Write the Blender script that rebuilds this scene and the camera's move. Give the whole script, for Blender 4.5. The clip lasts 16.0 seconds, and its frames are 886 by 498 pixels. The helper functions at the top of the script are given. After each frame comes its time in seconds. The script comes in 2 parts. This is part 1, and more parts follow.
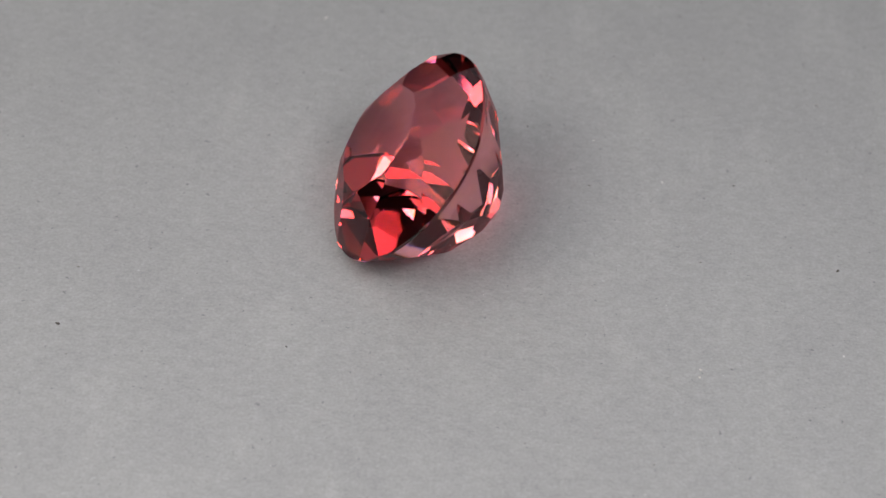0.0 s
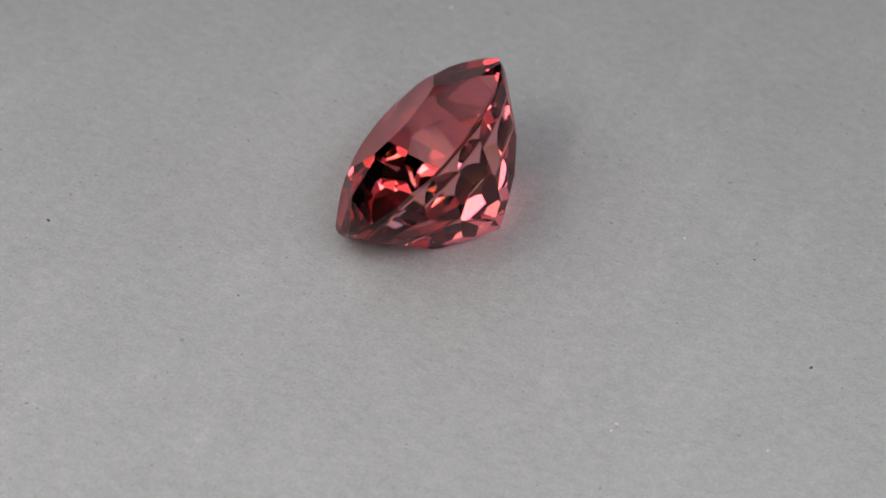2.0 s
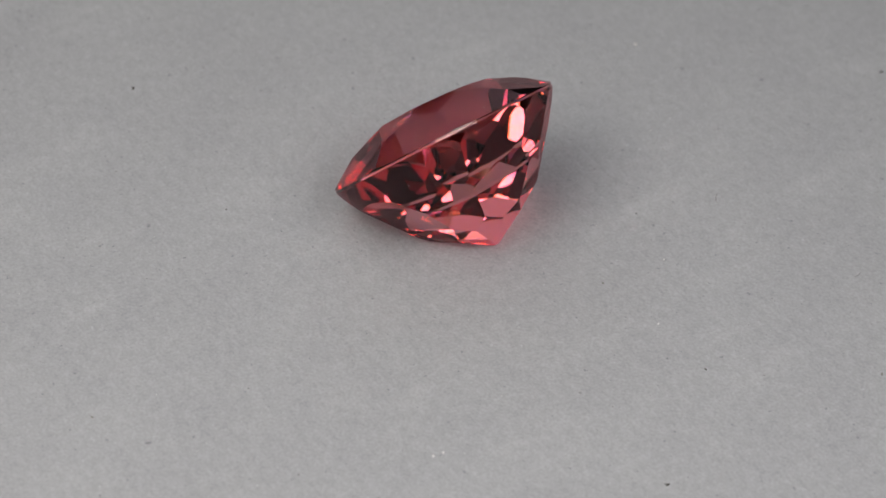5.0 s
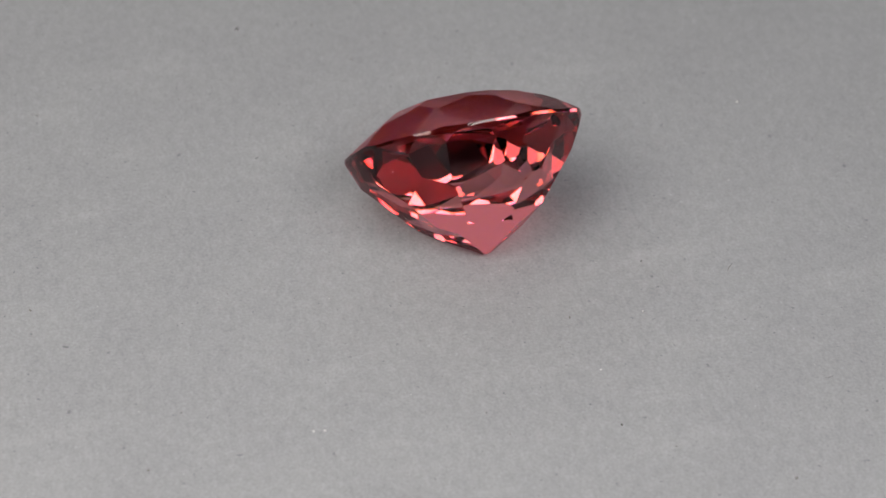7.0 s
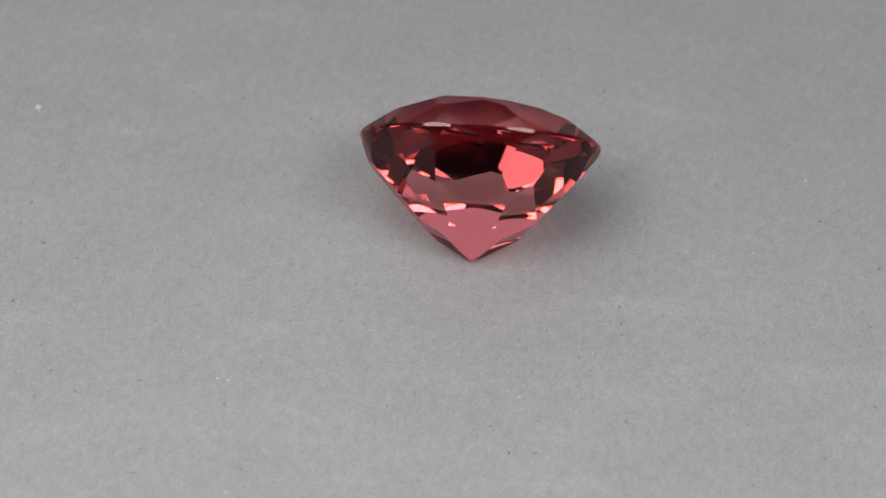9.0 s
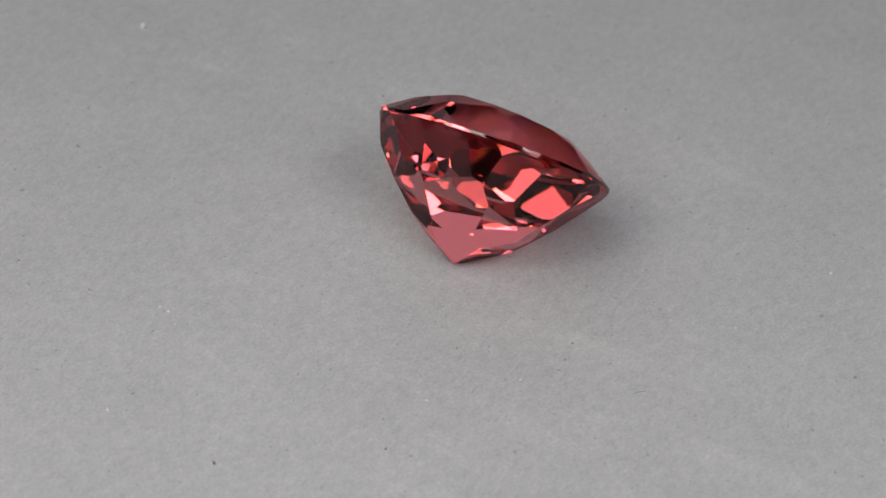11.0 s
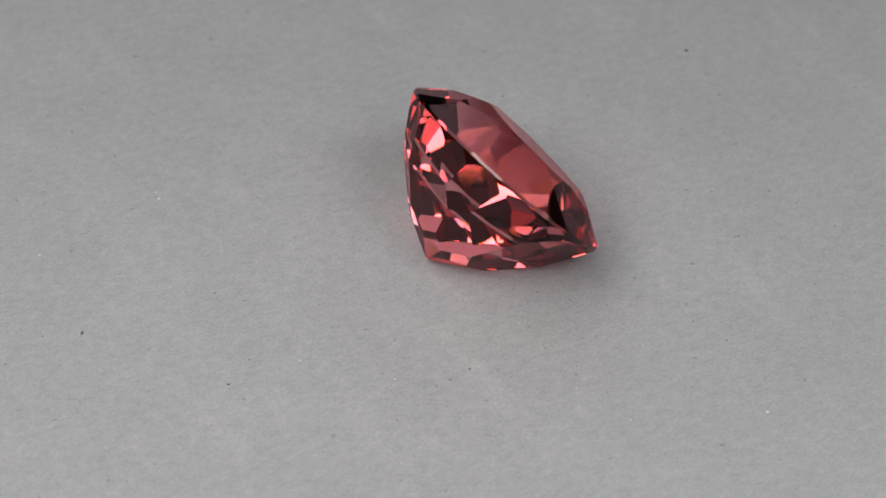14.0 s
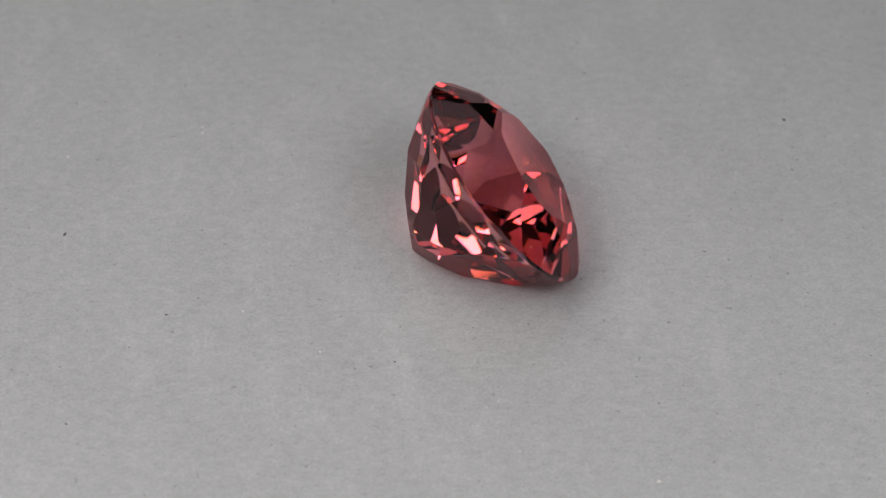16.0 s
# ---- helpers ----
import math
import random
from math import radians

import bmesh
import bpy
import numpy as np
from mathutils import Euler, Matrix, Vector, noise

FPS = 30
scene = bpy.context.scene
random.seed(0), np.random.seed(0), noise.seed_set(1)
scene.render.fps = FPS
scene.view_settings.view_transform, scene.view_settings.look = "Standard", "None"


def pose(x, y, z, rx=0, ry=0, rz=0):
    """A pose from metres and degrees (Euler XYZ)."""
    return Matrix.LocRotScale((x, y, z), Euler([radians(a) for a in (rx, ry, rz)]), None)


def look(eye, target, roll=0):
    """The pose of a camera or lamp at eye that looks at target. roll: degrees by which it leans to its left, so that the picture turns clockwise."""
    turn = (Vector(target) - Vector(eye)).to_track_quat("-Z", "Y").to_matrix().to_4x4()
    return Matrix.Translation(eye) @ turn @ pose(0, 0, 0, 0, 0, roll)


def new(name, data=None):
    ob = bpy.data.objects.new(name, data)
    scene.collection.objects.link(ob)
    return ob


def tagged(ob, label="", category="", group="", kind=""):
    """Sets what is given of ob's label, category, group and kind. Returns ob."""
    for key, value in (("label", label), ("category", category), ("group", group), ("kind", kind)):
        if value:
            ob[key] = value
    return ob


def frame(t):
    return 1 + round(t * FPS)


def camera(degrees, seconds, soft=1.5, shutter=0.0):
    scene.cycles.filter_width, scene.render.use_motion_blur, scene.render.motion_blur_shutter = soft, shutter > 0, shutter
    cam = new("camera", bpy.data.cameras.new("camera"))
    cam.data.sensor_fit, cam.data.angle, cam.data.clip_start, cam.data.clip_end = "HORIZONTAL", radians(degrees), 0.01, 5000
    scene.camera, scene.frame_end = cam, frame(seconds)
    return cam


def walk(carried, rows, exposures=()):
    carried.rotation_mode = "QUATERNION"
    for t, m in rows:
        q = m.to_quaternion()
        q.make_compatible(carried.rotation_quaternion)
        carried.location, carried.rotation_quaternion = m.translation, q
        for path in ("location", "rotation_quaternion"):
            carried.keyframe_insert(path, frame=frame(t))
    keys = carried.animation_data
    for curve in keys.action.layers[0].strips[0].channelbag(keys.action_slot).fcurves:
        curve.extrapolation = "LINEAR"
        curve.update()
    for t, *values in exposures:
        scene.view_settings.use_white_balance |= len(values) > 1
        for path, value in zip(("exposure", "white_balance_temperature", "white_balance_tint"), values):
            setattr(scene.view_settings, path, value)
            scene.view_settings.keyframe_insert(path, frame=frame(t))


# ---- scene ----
# ---- camera: it stands still above the front of a small turntable ----
cam = camera(19.83, 16.0, soft=1.4)
EYE = pose(0.0, -0.082004, 0.073317, 47.865, 0, 0.245) @ pose(0, 0, 0, 0, 0, 2.577)
walk(cam, [(0.0, EYE), (16.0, EYE)])
cam.data.dof.use_dof = True
cam.data.dof.focus_distance = 0.1065
cam.data.dof.aperture_fstop = 80

TURN = -10.7326                     # degrees a second, clockwise from above

# ---- light: a dim studio with a pair of LED panels over the camera, a softer one overhead and a broad one added far behind ----
world = bpy.data.worlds.new("studio_dark")
scene.world = world
world.use_nodes = True
world.node_tree.nodes["Background"].inputs[0].default_value = (0.05, 0.05, 0.055, 1)
world.node_tree.nodes["Background"].inputs[1].default_value = 0.3
scene.view_settings.exposure = 0.0


def panel_light(name, eye, target, sx, sy, watts, colour):
    data = bpy.data.lights.new(name, "AREA")
    data.shape, data.size, data.size_y = "RECTANGLE", sx, sy
    data.energy, data.color = watts, colour
    ob = new(name, data)
    ob.matrix_world = look(eye, target)
    return ob


panel_light("left_panel_light", (-0.051, -0.061, 0.085), (0, -0.046, 0), 0.084, 0.036, 0.061, (1.0, 0.935, 0.83))
panel_light("right_panel_light", (0.043, -0.061, 0.085), (0, -0.046, 0), 0.084, 0.036, 0.054, (1.0, 0.955, 0.895))
# broad unseen panel added at the back, brightens the stone's point and crown
panel_light("back_light", (-0.14, 0.60, 0.46), (0, 0, 0.02), 0.95, 0.54, 0.86, (0.96, 0.98, 1.05))
panel_light("overhead_light", (-0.11, -0.005, 0.25), (-0.005, -0.02, 0), 0.235, 0.195, 0.235, (1.0, 0.935, 0.83))


# ---- materials ----
def material(name):
    m = bpy.data.materials.new(name)
    m.use_nodes = True
    nt = m.node_tree
    nt.nodes.clear()
    return m, nt.nodes, nt.links


def out(nodes, links, socket):
    o = nodes.new("ShaderNodeOutputMaterial")
    links.new(socket, o.inputs["Surface"])


def noise_tex(nodes, links, vec, scale, detail=3.0, rough=0.55):
    n = nodes.new("ShaderNodeTexNoise")
    n.inputs["Scale"].default_value = scale
    n.inputs["Detail"].default_value = detail
    n.inputs["Roughness"].default_value = rough
    links.new(vec, n.inputs["Vector"])
    return n.outputs["Fac"]


def ramp(nodes, links, fac, stops):
    r = nodes.new("ShaderNodeValToRGB")
    el = r.color_ramp.elements
    while len(el) < len(stops):
        el.new(0.5)
    for e, (pos, col) in zip(el, stops):
        e.position = pos
        e.color = (*col, 1) if len(col) == 3 else col
    links.new(fac, r.inputs["Fac"])
    return r.outputs["Color"]


def mixed(nodes, links, a, b, fac, mode="MIX"):
    m = nodes.new("ShaderNodeMix")
    m.data_type, m.blend_type = "RGBA", mode
    m.inputs[0].default_value = fac
    links.new(a, m.inputs[6])
    links.new(b, m.inputs[7])
    return m.outputs[2]


def card_material():
    m, n, l = material("grey_card")
    co = n.new("ShaderNodeTexCoord").outputs["Object"]
    warp = n.new("ShaderNodeMapping")
    warp.inputs["Scale"].default_value = (1.0, 1.35, 1.0)
    warp.inputs["Rotation"].default_value = (0, 0, 0.5)
    l.new(co, warp.inputs["Vector"])
    grain = noise_tex(n, l, co, 7000, 2.0)
    fibre = noise_tex(n, l, warp.outputs["Vector"], 1700, 5.0, 0.68)
    cloud = noise_tex(n, l, co, 420, 3.0)
    blotch = noise_tex(n, l, co, 110, 4.0)
    drag = n.new("ShaderNodeMapping")
    drag.inputs["Scale"].default_value = (1.0, 0.3, 1.0)
    drag.inputs["Rotation"].default_value = (0, 0, -0.9)
    l.new(co, drag.inputs["Vector"])
    smear = noise_tex(n, l, drag.outputs["Vector"], 380, 6.0, 0.62)
    fleck = noise_tex(n, l, co, 3000, 2.0)
    g = 0.440
    c1 = ramp(n, l, grain, [(0.28, (g * 0.88,) * 3), (0.72, (g * 1.08,) * 3)])
    c2 = ramp(n, l, fibre, [(0.30, (0.86,) * 3), (0.68, (1.04,) * 3)])
    c3 = ramp(n, l, cloud, [(0.35, (0.965, 0.965, 0.97)), (0.65, (1.0, 1.0, 1.0))])
    c4 = ramp(n, l, blotch, [(0.35, (0.912, 0.947, 1.035)), (0.65, (0.957, 0.995, 1.085))])
    c5 = ramp(n, l, fleck, [(0.24, (0.62, 0.62, 0.62)), (0.32, (1.0, 1.0, 1.0)), (0.70, (1.0, 1.0, 1.0)), (0.80, (1.30, 1.30, 1.30))])
    c6 = ramp(n, l, smear, [(0.38, (0.99, 0.99, 0.99)), (0.56, (1.0, 1.0, 1.0)), (0.70, (1.085, 1.083, 1.08))])
    c = c1
    for turn, scale in ((0.7, 900), (-0.35, 700)):      # sparse pale scuffs
        scuff = n.new("ShaderNodeMapping")
        scuff.inputs["Scale"].default_value = (1.0, 0.09, 1.0)
        scuff.inputs["Rotation"].default_value = (0, 0, turn)
        l.new(co, scuff.inputs["Vector"])
        line = noise_tex(n, l, scuff.outputs["Vector"], scale, 3.0, 0.6)
        c = mixed(n, l, c, ramp(n, l, line, [(0.66, (1.0, 1.0, 1.0)), (0.80, (1.085, 1.085, 1.085))]), 1.0, "MULTIPLY")
    for other in (c2, c3, c4, c5, c6):
        c = mixed(n, l, c, other, 1.0, "MULTIPLY")
    b = n.new("ShaderNodeBsdfPrincipled")
    l.new(c, b.inputs["Base Color"])
    b.inputs["Roughness"].default_value = 0.7
    b.inputs["Specular IOR Level"].default_value = 0.3
    bump = n.new("ShaderNodeBump")
    bump.inputs["Strength"].default_value = 0.6
    bump.inputs["Distance"].default_value = 0.00006
    l.new(fibre, bump.inputs["Height"])
    l.new(bump.outputs["Normal"], b.inputs["Normal"])
    out(n, l, b.outputs["BSDF"])
    return m


def plain_material(name, col, rough, vary=0.12, scale=30.0):
    m, n, l = material(name)
    co = n.new("ShaderNodeTexCoord").outputs["Object"]
    f = noise_tex(n, l, co, scale, 4.0)
    c = ramp(n, l, f, [(0.3, tuple(v * (1 - vary) for v in col)), (0.7, tuple(v * (1 + vary) for v in col))])
    b = n.new("ShaderNodeBsdfPrincipled")
    l.new(c, b.inputs["Base Color"])
    b.inputs["Roughness"].default_value = rough
    bump = n.new("ShaderNodeBump")
    bump.inputs["Strength"].default_value = 0.2
    bump.inputs["Distance"].default_value = 0.0005
    l.new(f, bump.inputs["Height"])
    l.new(bump.outputs["Normal"], b.inputs["Normal"])
    out(n, l, b.outputs["BSDF"])
    return m


def gem_material(name, through_tint, bounce_tint, rough):
    # clear polish over a coloured body; a warm and a cool share of slightly different refractive index give the stone its fire
    m, n, l = material(name)
    shares = []
    for split, ior in (((1.22, 1.0, 0.3), 1.633), ((0.78, 1.0, 1.7), 1.648)):
        f = n.new("ShaderNodeBsdfRefraction")
        f.inputs["Color"].default_value = tuple(v * w for v, w in zip(through_tint, split)) + (1,)
        f.inputs["Roughness"].default_value = rough
        f.inputs["IOR"].default_value = ior
        shares.append(f.outputs[0])
    body = n.new("ShaderNodeMixShader")
    body.inputs[0].default_value = 0.5
    l.new(shares[0], body.inputs[1])
    l.new(shares[1], body.inputs[2])
    gloss = n.new("ShaderNodeBsdfGlossy")
    gloss.inputs["Color"].default_value = (*bounce_tint, 1)
    gloss.inputs["Roughness"].default_value = rough
    fres = n.new("ShaderNodeFresnel")
    fres.inputs["IOR"].default_value = 1.640
    x = n.new("ShaderNodeMixShader")
    l.new(fres.outputs[0], x.inputs[0])
    l.new(body.outputs[0], x.inputs[1])
    l.new(gloss.outputs[0], x.inputs[2])
    out(n, l, x.outputs[0])
    return m


CARD = card_material()
GEM = gem_material("polished_gem", (0.995, 0.645, 0.668), (0.928, 0.54, 0.565), 0.0)
GIRDLE = gem_material("polished_edge", (0.97, 0.55, 0.57), (0.98, 0.82, 0.83), 0.03)
DARK_SPECK = plain_material("dark_dust", (0.095, 0.09, 0.085), 0.8, 0.3, 9000)
GREY_SPECK = plain_material("grey_dust", (0.22, 0.215, 0.21), 0.8, 0.2, 9000)
PALE_SPECK = plain_material("pale_dust", (0.72, 0.72, 0.73), 0.5, 0.1, 9000)
TABLE = plain_material("table_laminate", (0.20, 0.20, 0.20), 0.6)
WALL = plain_material("studio_paint", (0.22, 0.22, 0.22), 0.9, 0.08, 3.0)
METAL = plain_material("turntable_plastic", (0.06, 0.06, 0.065), 0.4, 0.1, 200)


# ---- builders ----
def part(name, bm, mat, parent=None, label=""):
    me = bpy.data.meshes.new(name)
    bm.to_mesh(me)
    bm.free()
    me.materials.append(mat)
    ob = new(name, me)
    ob.parent = parent
    if label:
        tagged(ob, label)
    return ob


def box(x0, x1, y0, y1, z0, z1):
    bm = bmesh.new()
    bmesh.ops.create_cube(bm, size=1.0)
    for v in bm.verts:
        v.co = Vector(((x0 + x1) / 2 + v.co.x * (x1 - x0), (y0 + y1) / 2 + v.co.y * (y1 - y0), (z0 + z1) / 2 + v.co.z * (z1 - z0)))
    return bm


def disc(radius, z0, z1, segments=128, bevel=0.0006):
    bm = bmesh.new()
    rings = []
    for r, z in ((radius - bevel, z0), (radius, z0 + bevel), (radius, z1 - bevel), (radius - bevel, z1)):
        rings.append([bm.verts.new((r * math.cos(a), r * math.sin(a), z)) for a in (2 * math.pi * i / segments for i in range(segments))])
    for lo, hi in zip(rings, rings[1:]):
        for i in range(segments):
            j = (i + 1) % segments
            bm.faces.new((lo[i], lo[j], hi[j], hi[i]))
    bm.faces.new(rings[0][::-1])
    bm.faces.new(rings[-1])
    return bm


# ---- the closed studio round the turntable ----
R, H, T0 = 0.85, 0.95, -0.03        # half width, height, table top
tagged(part("floor", box(-R, R, -R, R, T0 - 0.03, T0), TABLE), "plain grey laminate table top under the turntable", "table top", kind="structure")
tagged(part("ceiling", box(-R, R, -R, R, H, H + 0.03), WALL), "plain dim grey studio ceiling", "ceiling", kind="structure")
for nm, b in (("wall_north", (-R, R, R, R + 0.03)), ("wall_south", (-R, R, -R - 0.03, -R)),
              ("wall_east", (R, R + 0.03, -R, R)), ("wall_west", (-R - 0.03, -R, -R, R))):
    tagged(part(nm, box(*b, T0 - 0.03, H + 0.03), WALL), "plain dim grey studio wall", "wall", kind="structure")

# ---- the turntable with its grey card ----
turntable = tagged(new("turntable"), "round turning platform covered with matte grey card", "turntable")
part("base", disc(0.055, T0, -0.012), METAL, turntable, "low dark plastic foot")
part("platter", disc(0.078, -0.012, -0.0006), METAL, turntable, "dark plastic turning plate")
card = part("card", disc(0.080, -0.0006, 0.0, 160, 0.0002), CARD, turntable, "matte grey paper card with fine grain and dust specks")

# ---- dust on the card: distance from the axis in mm, bearing in degrees, size in mm ----
rng = random.Random(7)


def speck_mesh(name, seed, mat, sx, sy, sz):
    r = random.Random(seed)
    bm = bmesh.new()
    bmesh.ops.create_icosphere(bm, subdivisions=1, radius=0.5)
    for v in bm.verts:
        v.co *= r.uniform(0.7, 1.25)
        v.co = Vector((v.co.x * sx, v.co.y * sy, v.co.z * sz))
    me = bpy.data.meshes.new(name)
    bm.to_mesh(me)
    bm.free()
    me.materials.append(mat)
    return me


DARKS = [speck_mesh("dark_speck", s, DARK_SPECK, 1.0, 0.6, 0.35) for s in range(4)]
GREYS = [speck_mesh("grey_speck", s + 5, GREY_SPECK, 1.0, 0.55, 0.3) for s in range(3)]
PALES = [speck_mesh("pale_speck", s + 9, PALE_SPECK, 1.0, 0.7, 0.4) for s in range(3)]


def speck(mesh, name, r, ang, size, turn):
    ob = new(name, mesh)
    a = radians(ang)
    ob.parent = card
    ob.matrix_basis = pose(r * math.cos(a) / 1000, r * math.sin(a) / 1000, size * 0.00013, 0, 0, turn) @ Matrix.Scale(size / 1000, 4)


for r, a, s in ((17.5, -157.4, 0.24), (16.7, -4.1, 0.23), (23.7, 86.7, 0.24), (9.94, -131.5, 0.14), (8.28, 67.2, 0.13), (13.12, 18.4, 0.15)):
    speck(DARKS[rng.randrange(4)], "dark_speck", r, a, s, rng.uniform(0, 360))
for r, a, s in ((16.1, -168.5, 0.17), (20.2, -124.3, 0.16), (17.7, -151.4, 0.12), (13.0, -171.8, 0.14), (15.3, -138.1, 0.10),
                (12.1, -1.9, 0.11), (12.72, -74.9, 0.12), (7.06, 31.5, 0.15), (18.4, -85.8, 0.17), (18.6, -52.7, 0.15),
                (10.8, -5.6, 0.13), (11.36, 125.4, 0.15), (9.31, 47.6, 0.10), (15.23, 23.0, 0.13), (19.44, 31.4, 0.18), (15.57, -57.2, 0.14), (8.22, 82.3, 0.10)):
    speck(GREYS[rng.randrange(3)], "grey_speck", r, a, s, rng.uniform(0, 360))
for r, a, s in ((9.24, 47.6, 0.12), (12.97, -36.0, 0.16), (16.41, 113.3, 0.20), (13.2, -37.7, 0.14),
                (17.7, -21.3, 0.12), (10.15, 24.1, 0.12), (13.08, 95.5, 0.10)):
    speck(PALES[rng.randrange(3)], "pale_speck", r, a, s, rng.uniform(0, 360))

FLAKE = speck_mesh("pale_flake", 17, PALE_SPECK, 1.0, 0.75, 0.7)
speck(FLAKE, "pale_flake", 20.4, -104.3, 0.46, 35)


def dust_field(name, count, mat, smallest, largest, seed):
    """Loose dust too fine to count, as one mesh of small crumbs."""
    r = random.Random(seed)
    bm = bmesh.new()
    for _ in range(count):
        d, a = 0.030 * math.sqrt(r.random()), r.uniform(0, 2 * math.pi)
        size = r.uniform(smallest, largest) / 1000
        base = pose(d * math.cos(a), d * math.sin(a), size * 0.12, 0, 0, r.uniform(0, 360))
        pts = [bm.verts.new(base @ Vector((x * size * r.uniform(0.6, 1.2), y * size * r.uniform(0.4, 0.9), z * size * 0.3)))
               for x, y, z in ((0.5, 0, 0), (0, 0.5, 0), (-0.5, 0, 0), (0, -0.5, 0), (0, 0, 0.5))]
        for i in range(4):
            bm.faces.new((pts[i], pts[(i + 1) % 4], pts[4]))
        bm.faces.new((pts[3], pts[2], pts[1], pts[0]))
    return tagged(part(name, bm, mat, card), kind="stuff")


dust_field("fine_dark_dust", 330, GREY_SPECK, 0.035, 0.085, 21)
dust_field("fine_pale_dust", 220, PALE_SPECK, 0.03, 0.065, 22)


def fibre_strand(name, r, ang, length, turn, bend, thick, mat):
    """A short bent thread lying on the card: a tapered tube along an arc (mm)."""
    bm = bmesh.new()
    a = radians(ang)
    base = pose(r * math.cos(a) / 1000, r * math.sin(a) / 1000, thick * 0.00045, 0, 0, turn)
    rings, n = [], 10
    for i in range(n + 1):
        u = i / n - 0.5
        w = thick * (0.35 + 0.65 * math.sin(math.pi * (i + 0.5) / (n + 1))) / 1000
        p = Vector((u * length / 1000, bend * (0.25 - u * u) * length / 1000, 0))
        side = Vector((2 * bend * u, 1, 0)).normalized()
        rings.append([bm.verts.new(base @ (p + side * w * 0.5 * math.cos(t) + Vector((0, 0, 0.4 * w * math.sin(t)))))
                      for t in (k * math.pi / 3 for k in range(6))])
    for lo, hi in zip(rings, rings[1:]):
        for k in range(6):
            bm.faces.new((lo[k], lo[(k + 1) % 6], hi[(k + 1) % 6], hi[k]))
    bm.faces.new(rings[0][::-1])
    bm.faces.new(rings[-1])
    return part(name, bm, mat, card)


for r, a, ln, turn, bend in ((12.1, 69.1, 0.6, 140, 0.3), (17.55, 49.2, 0.4, 100, -0.3)):
    fibre_strand("lint_fibre", r, a, ln, turn, bend, 0.035, GREY_SPECK)

# ---- the gemstone: a cushion-shaped oval cut out of a block, facet by facet (mm) ----
HALF_BACK, HALF_FRONT, HALF_LONG, SQUARE = 4.523, 4.722, 5.179, 2.238   # outline
CROWN, DEPTH, EDGE = 1.537, 5.114, 0.125
BAND = 21.5       # slope of the band under the edge, degrees from upright
TABLE_R, STAR_R = 0.5354, 0.756
CULET, TABLE_OFF, BREAK_OFF = Vector((0.076, 0.035, 0)), Vector((-0.039, 0, 0)), Vector((0.040, 0, 0))
UPPER_OFF = (0.0, -0.001, -0.048, 0.157, 0.071, -0.006, 0.007, -0.015, 0.019, -0.022, -0.06, 0.019, -0.104, -0.013, 0.0, 0.0)     # hand-cut unevenness
LOWER_OFF = (-0.098, 0.029, -0.004, 0.019, 0.011, 0.012, 0.028, 0.025)
CROWN_OFF = (-0.042, -0.038, 0.016, 0.098, 0.0, -0.189, 0.051, 0.049)
NIL = Vector((0, 0, 0))


def outline(th):
    c, s = math.cos(th), math.sin(th)
    a = HALF_FRONT if c > 0 else HALF_BACK
    r = (abs(c / a) ** SQUARE + abs(s / HALF_LONG) ** SQUARE) ** (-1 / SQUARE)
    x, y = r * c, r * s
    n = Vector((math.copysign(abs(x) ** (SQUARE - 1) / a ** SQUARE, x), math.copysign(abs(y) ** (SQUARE - 1) / HALF_LONG ** SQUARE, y), 0))
    return Vector((x, y, 0)), n.normalized()


def facet(deg, s0, z0, s1, z1, c0=NIL, c1=NIL):
    """A cutting plane along the outline's tangent at this bearing, through the scaled outline at two heights."""
    g, n = outline(radians(deg))
    p0 = g * s0 + c0 + Vector((0, 0, z0))
    p1 = g * s1 + c1 + Vector((0, 0, z1))
    nn = n * (z1 - z0) + Vector((0, 0, -(p1 - p0).dot(n)))
    if nn.dot(n) < 0:
        nn = -nn
    return p0, nn.normalized()


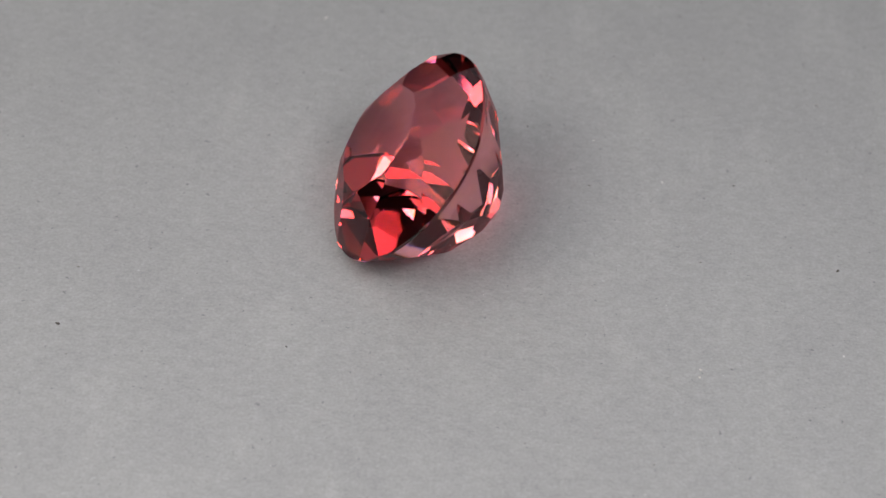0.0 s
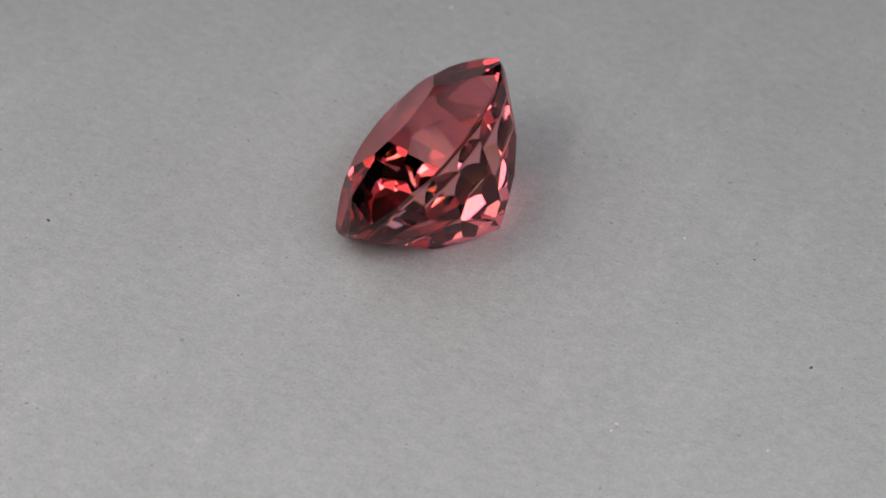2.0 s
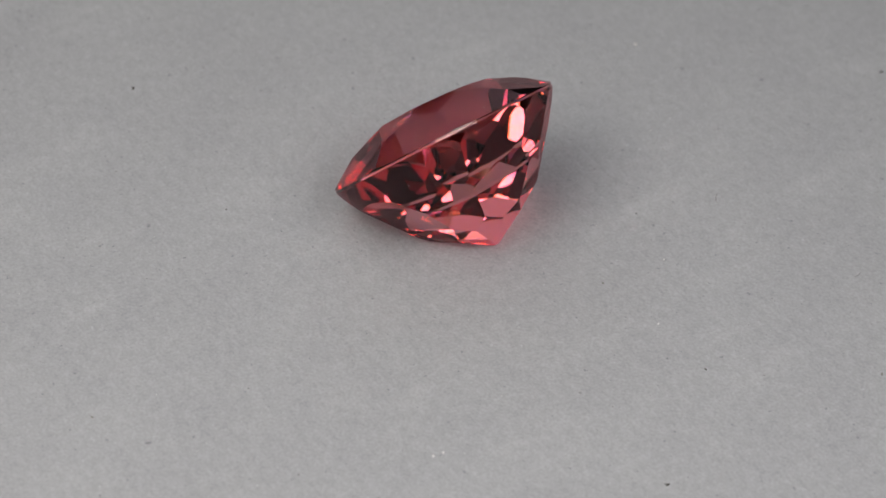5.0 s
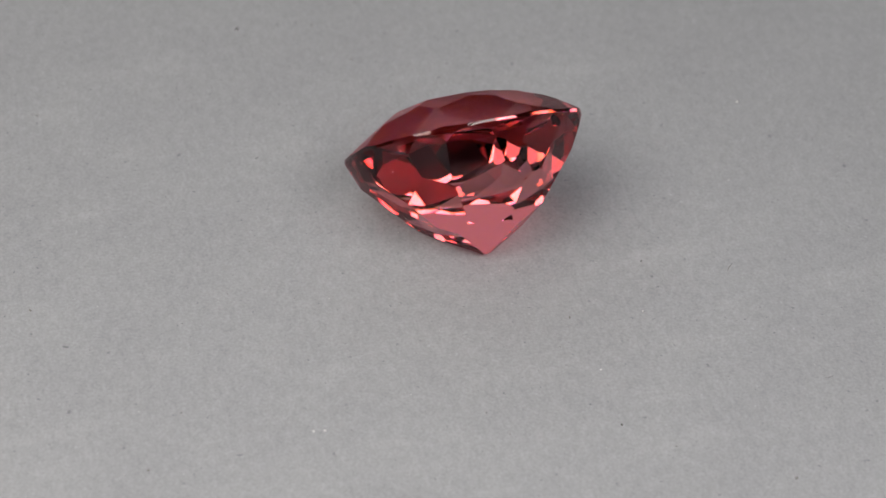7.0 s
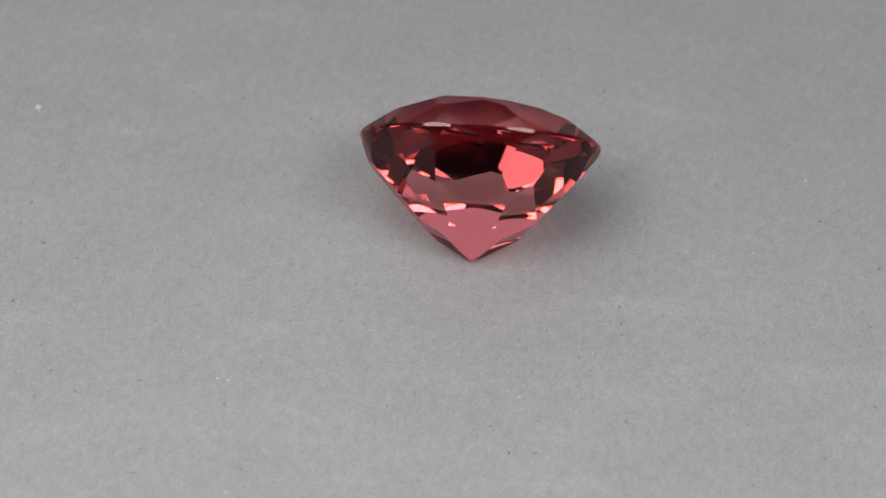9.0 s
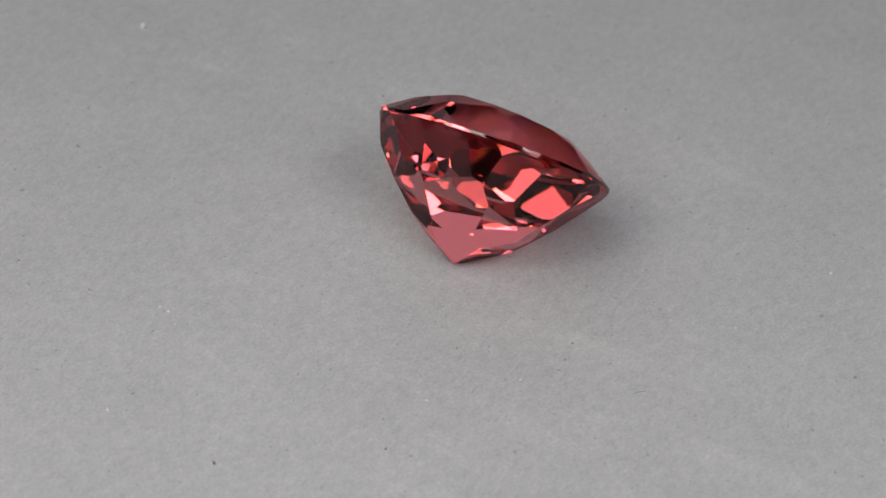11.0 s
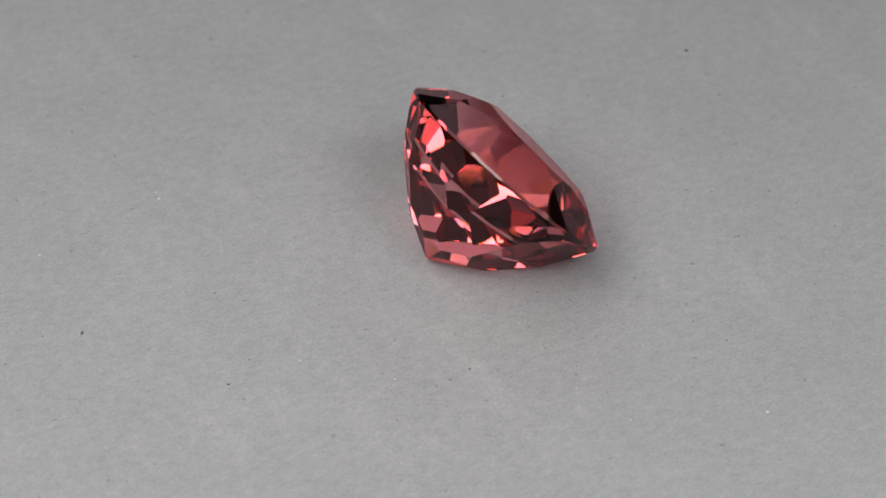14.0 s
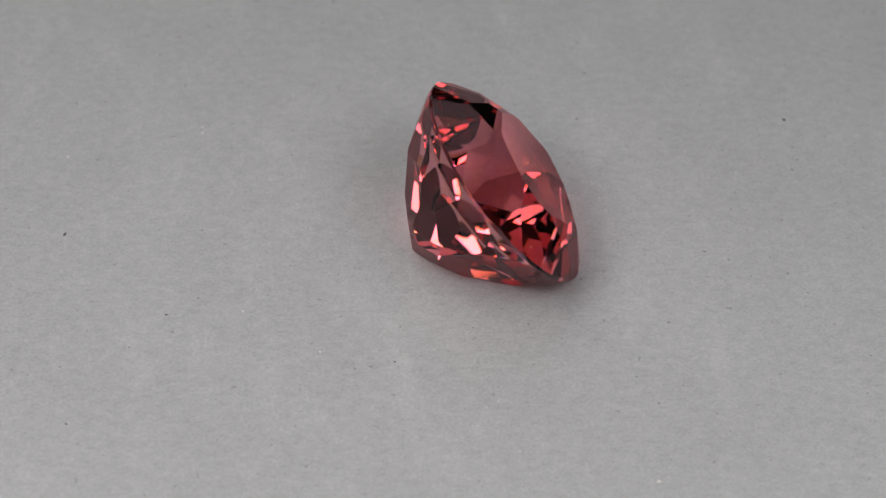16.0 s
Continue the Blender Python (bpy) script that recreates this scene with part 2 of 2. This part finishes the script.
def gem_cuts():
    h = EDGE / 2
    tip = h + (CROWN - h) * (1 - STAR_R * math.cos(radians(22.5))) / (1 - TABLE_R)
    c1, c2 = math.cos(radians(22.5)), math.cos(radians(11.25))
    cuts = [("table", Vector((0, 0, CROWN)), Vector((0.050, -0.048, 1)).normalized())]
    for k in range(8):      # kite-shaped mains
        cuts.append(("crown", *facet(45 * k, 1.0, h, TABLE_R, CROWN + CROWN_OFF[k], NIL, TABLE_OFF)))
    for k in range(8):      # stars round the table
        cuts.append(("crown", *facet(45 * k + 22.5, TABLE_R * c1, CROWN, STAR_R, tip, TABLE_OFF, TABLE_OFF * 0.5)))
    for k in range(16):     # upper halves
        cuts.append(("crown", *facet(22.5 * k + 11.25, 1.0, h, STAR_R * c2, tip, NIL, TABLE_OFF * 0.5)))
    for k in range(96):     # rounded edge
        cuts.append(("girdle", *outline(radians(3.75 * k + 1.875))))
    lean = radians(BAND)
    for k in range(96):     # rounded band under the edge
        g, n = outline(radians(3.75 * k + 1.875))
        cuts.append(("edge_band", g + Vector((0, 0, -h)), n * math.cos(lean) - Vector((0, 0, math.sin(lean)))))
    for k in range(16):     # steep lower halves
        cuts.append(("pavilion", *facet(22.5 * k + 11.25, 1.0, -h, 0.753 + UPPER_OFF[k], -0.4387 * DEPTH, NIL, BREAK_OFF)))
    for k in range(8):      # lower mains
        d = LOWER_OFF[k]
        cuts.append(("pavilion", *facet(45 * k, 0.707 + d, -0.4387 * DEPTH, 0.4613 + d, -0.6856 * DEPTH, BREAK_OFF, CULET)))
    for k in range(8):      # last facets to the point
        cuts.append(("pavilion", *facet(45 * k + 22.5, 0.5283, -0.6856 * DEPTH, 0.02, -DEPTH, CULET, CULET)))
    cuts.append(("pavilion", CULET + Vector((0, 0, -DEPTH + 0.05)), Vector((0.25, -0.1, -1)).normalized()))     # worn point
    return cuts


def cut_stone(cuts):
    """Returns polygons by part name, each a list of points in mm."""
    bm = bmesh.new()
    bmesh.ops.create_cube(bm, size=40.0)
    tag = bm.faces.layers.int.new("cut")
    names = ["block"]
    for name, co, no in cuts:
        if name not in names:
            names.append(name)
        res = bmesh.ops.bisect_plane(bm, geom=bm.verts[:] + bm.edges[:] + bm.faces[:], dist=1e-6, plane_co=co, plane_no=no, clear_outer=True)
        edges = [x for x in res["geom_cut"] if isinstance(x, bmesh.types.BMEdge)]
        if len(edges) > 2:
            made = bmesh.ops.contextual_create(bm, geom=edges)["faces"]
            for f in made:
                f[tag] = names.index(name)
    bmesh.ops.remove_doubles(bm, verts=bm.verts[:], dist=0.004)
    bmesh.ops.recalc_face_normals(bm, faces=bm.faces[:])
    return bm, tag, names


LEAN = Matrix.Rotation(radians(185.05), 4, "Z") @ Matrix.Rotation(radians(48.19), 4, "Y") @ Matrix.Rotation(radians(-0.14), 4, "Z")
REST = (-0.001967, 0.000820)      # where the middle of the girdle lies over the card

gemstone = tagged(new("gemstone"), "pinkish-red faceted cushion-cut gemstone lying on its pavilion on grey card", "gemstone")
stone, layer, part_names = cut_stone(gem_cuts())
for v in stone.verts:
    v.co = (LEAN @ v.co) * 0.001
low = min(v.co.z for v in stone.verts)
for v in stone.verts:
    v.co.z += 0.00001 - low
LABELS = {"table": "flat polished table facet", "crown": "upper facets of the pink stone", "girdle": "thin pale polished edge", "edge_band": "narrow scalloped band under the polished edge", "pavilion": "deep lower facets coming to a point"}
for idx, nm in enumerate(part_names):
    if nm == "block":
        continue
    bm = stone.copy()
    lay = bm.faces.layers.int["cut"]
    bmesh.ops.delete(bm, geom=[f for f in bm.faces if f[lay] != idx], context="FACES")
    if nm in ("girdle", "edge_band"):
        for f in bm.faces:
            f.smooth = True
    part(nm, bm, GIRDLE if nm == "girdle" else GEM, gemstone, LABELS[nm])
GRAIN = speck_mesh("dust_grain", 31, PALE_SPECK, 1.0, 0.8, 0.8)
picker = random.Random(12)
for host in [o for o in gemstone.children if o.name in ("crown", "pavilion")]:
    faces = sorted((p for p in host.data.polygons if p.center.z > 0.0012), key=lambda p: -p.area)[:9]
    for p in picker.sample(faces, 4):
        corner = host.data.vertices[p.vertices[picker.randrange(len(p.vertices))]].co
        spot = p.center.lerp(corner, picker.uniform(0.1, 0.7))
        size = picker.uniform(0.035, 0.06)
        grain = new("dust_grain", GRAIN)
        grain.parent = host
        grain.matrix_basis = Matrix.Translation(spot + p.normal * size * 0.0003) @ Matrix.Scale(size / 1000, 4)
stone.free()


# ---- motion ----
def motions():
    steps = [i * 0.5 for i in range(33)]
    walk(turntable, [(t, pose(0, 0, 0, 0, 0, TURN * t)) for t in steps])
    walk(gemstone, [(t, pose(0, 0, 0, 0, 0, TURN * t) @ pose(REST[0], REST[1], 0)) for t in steps])


motions()
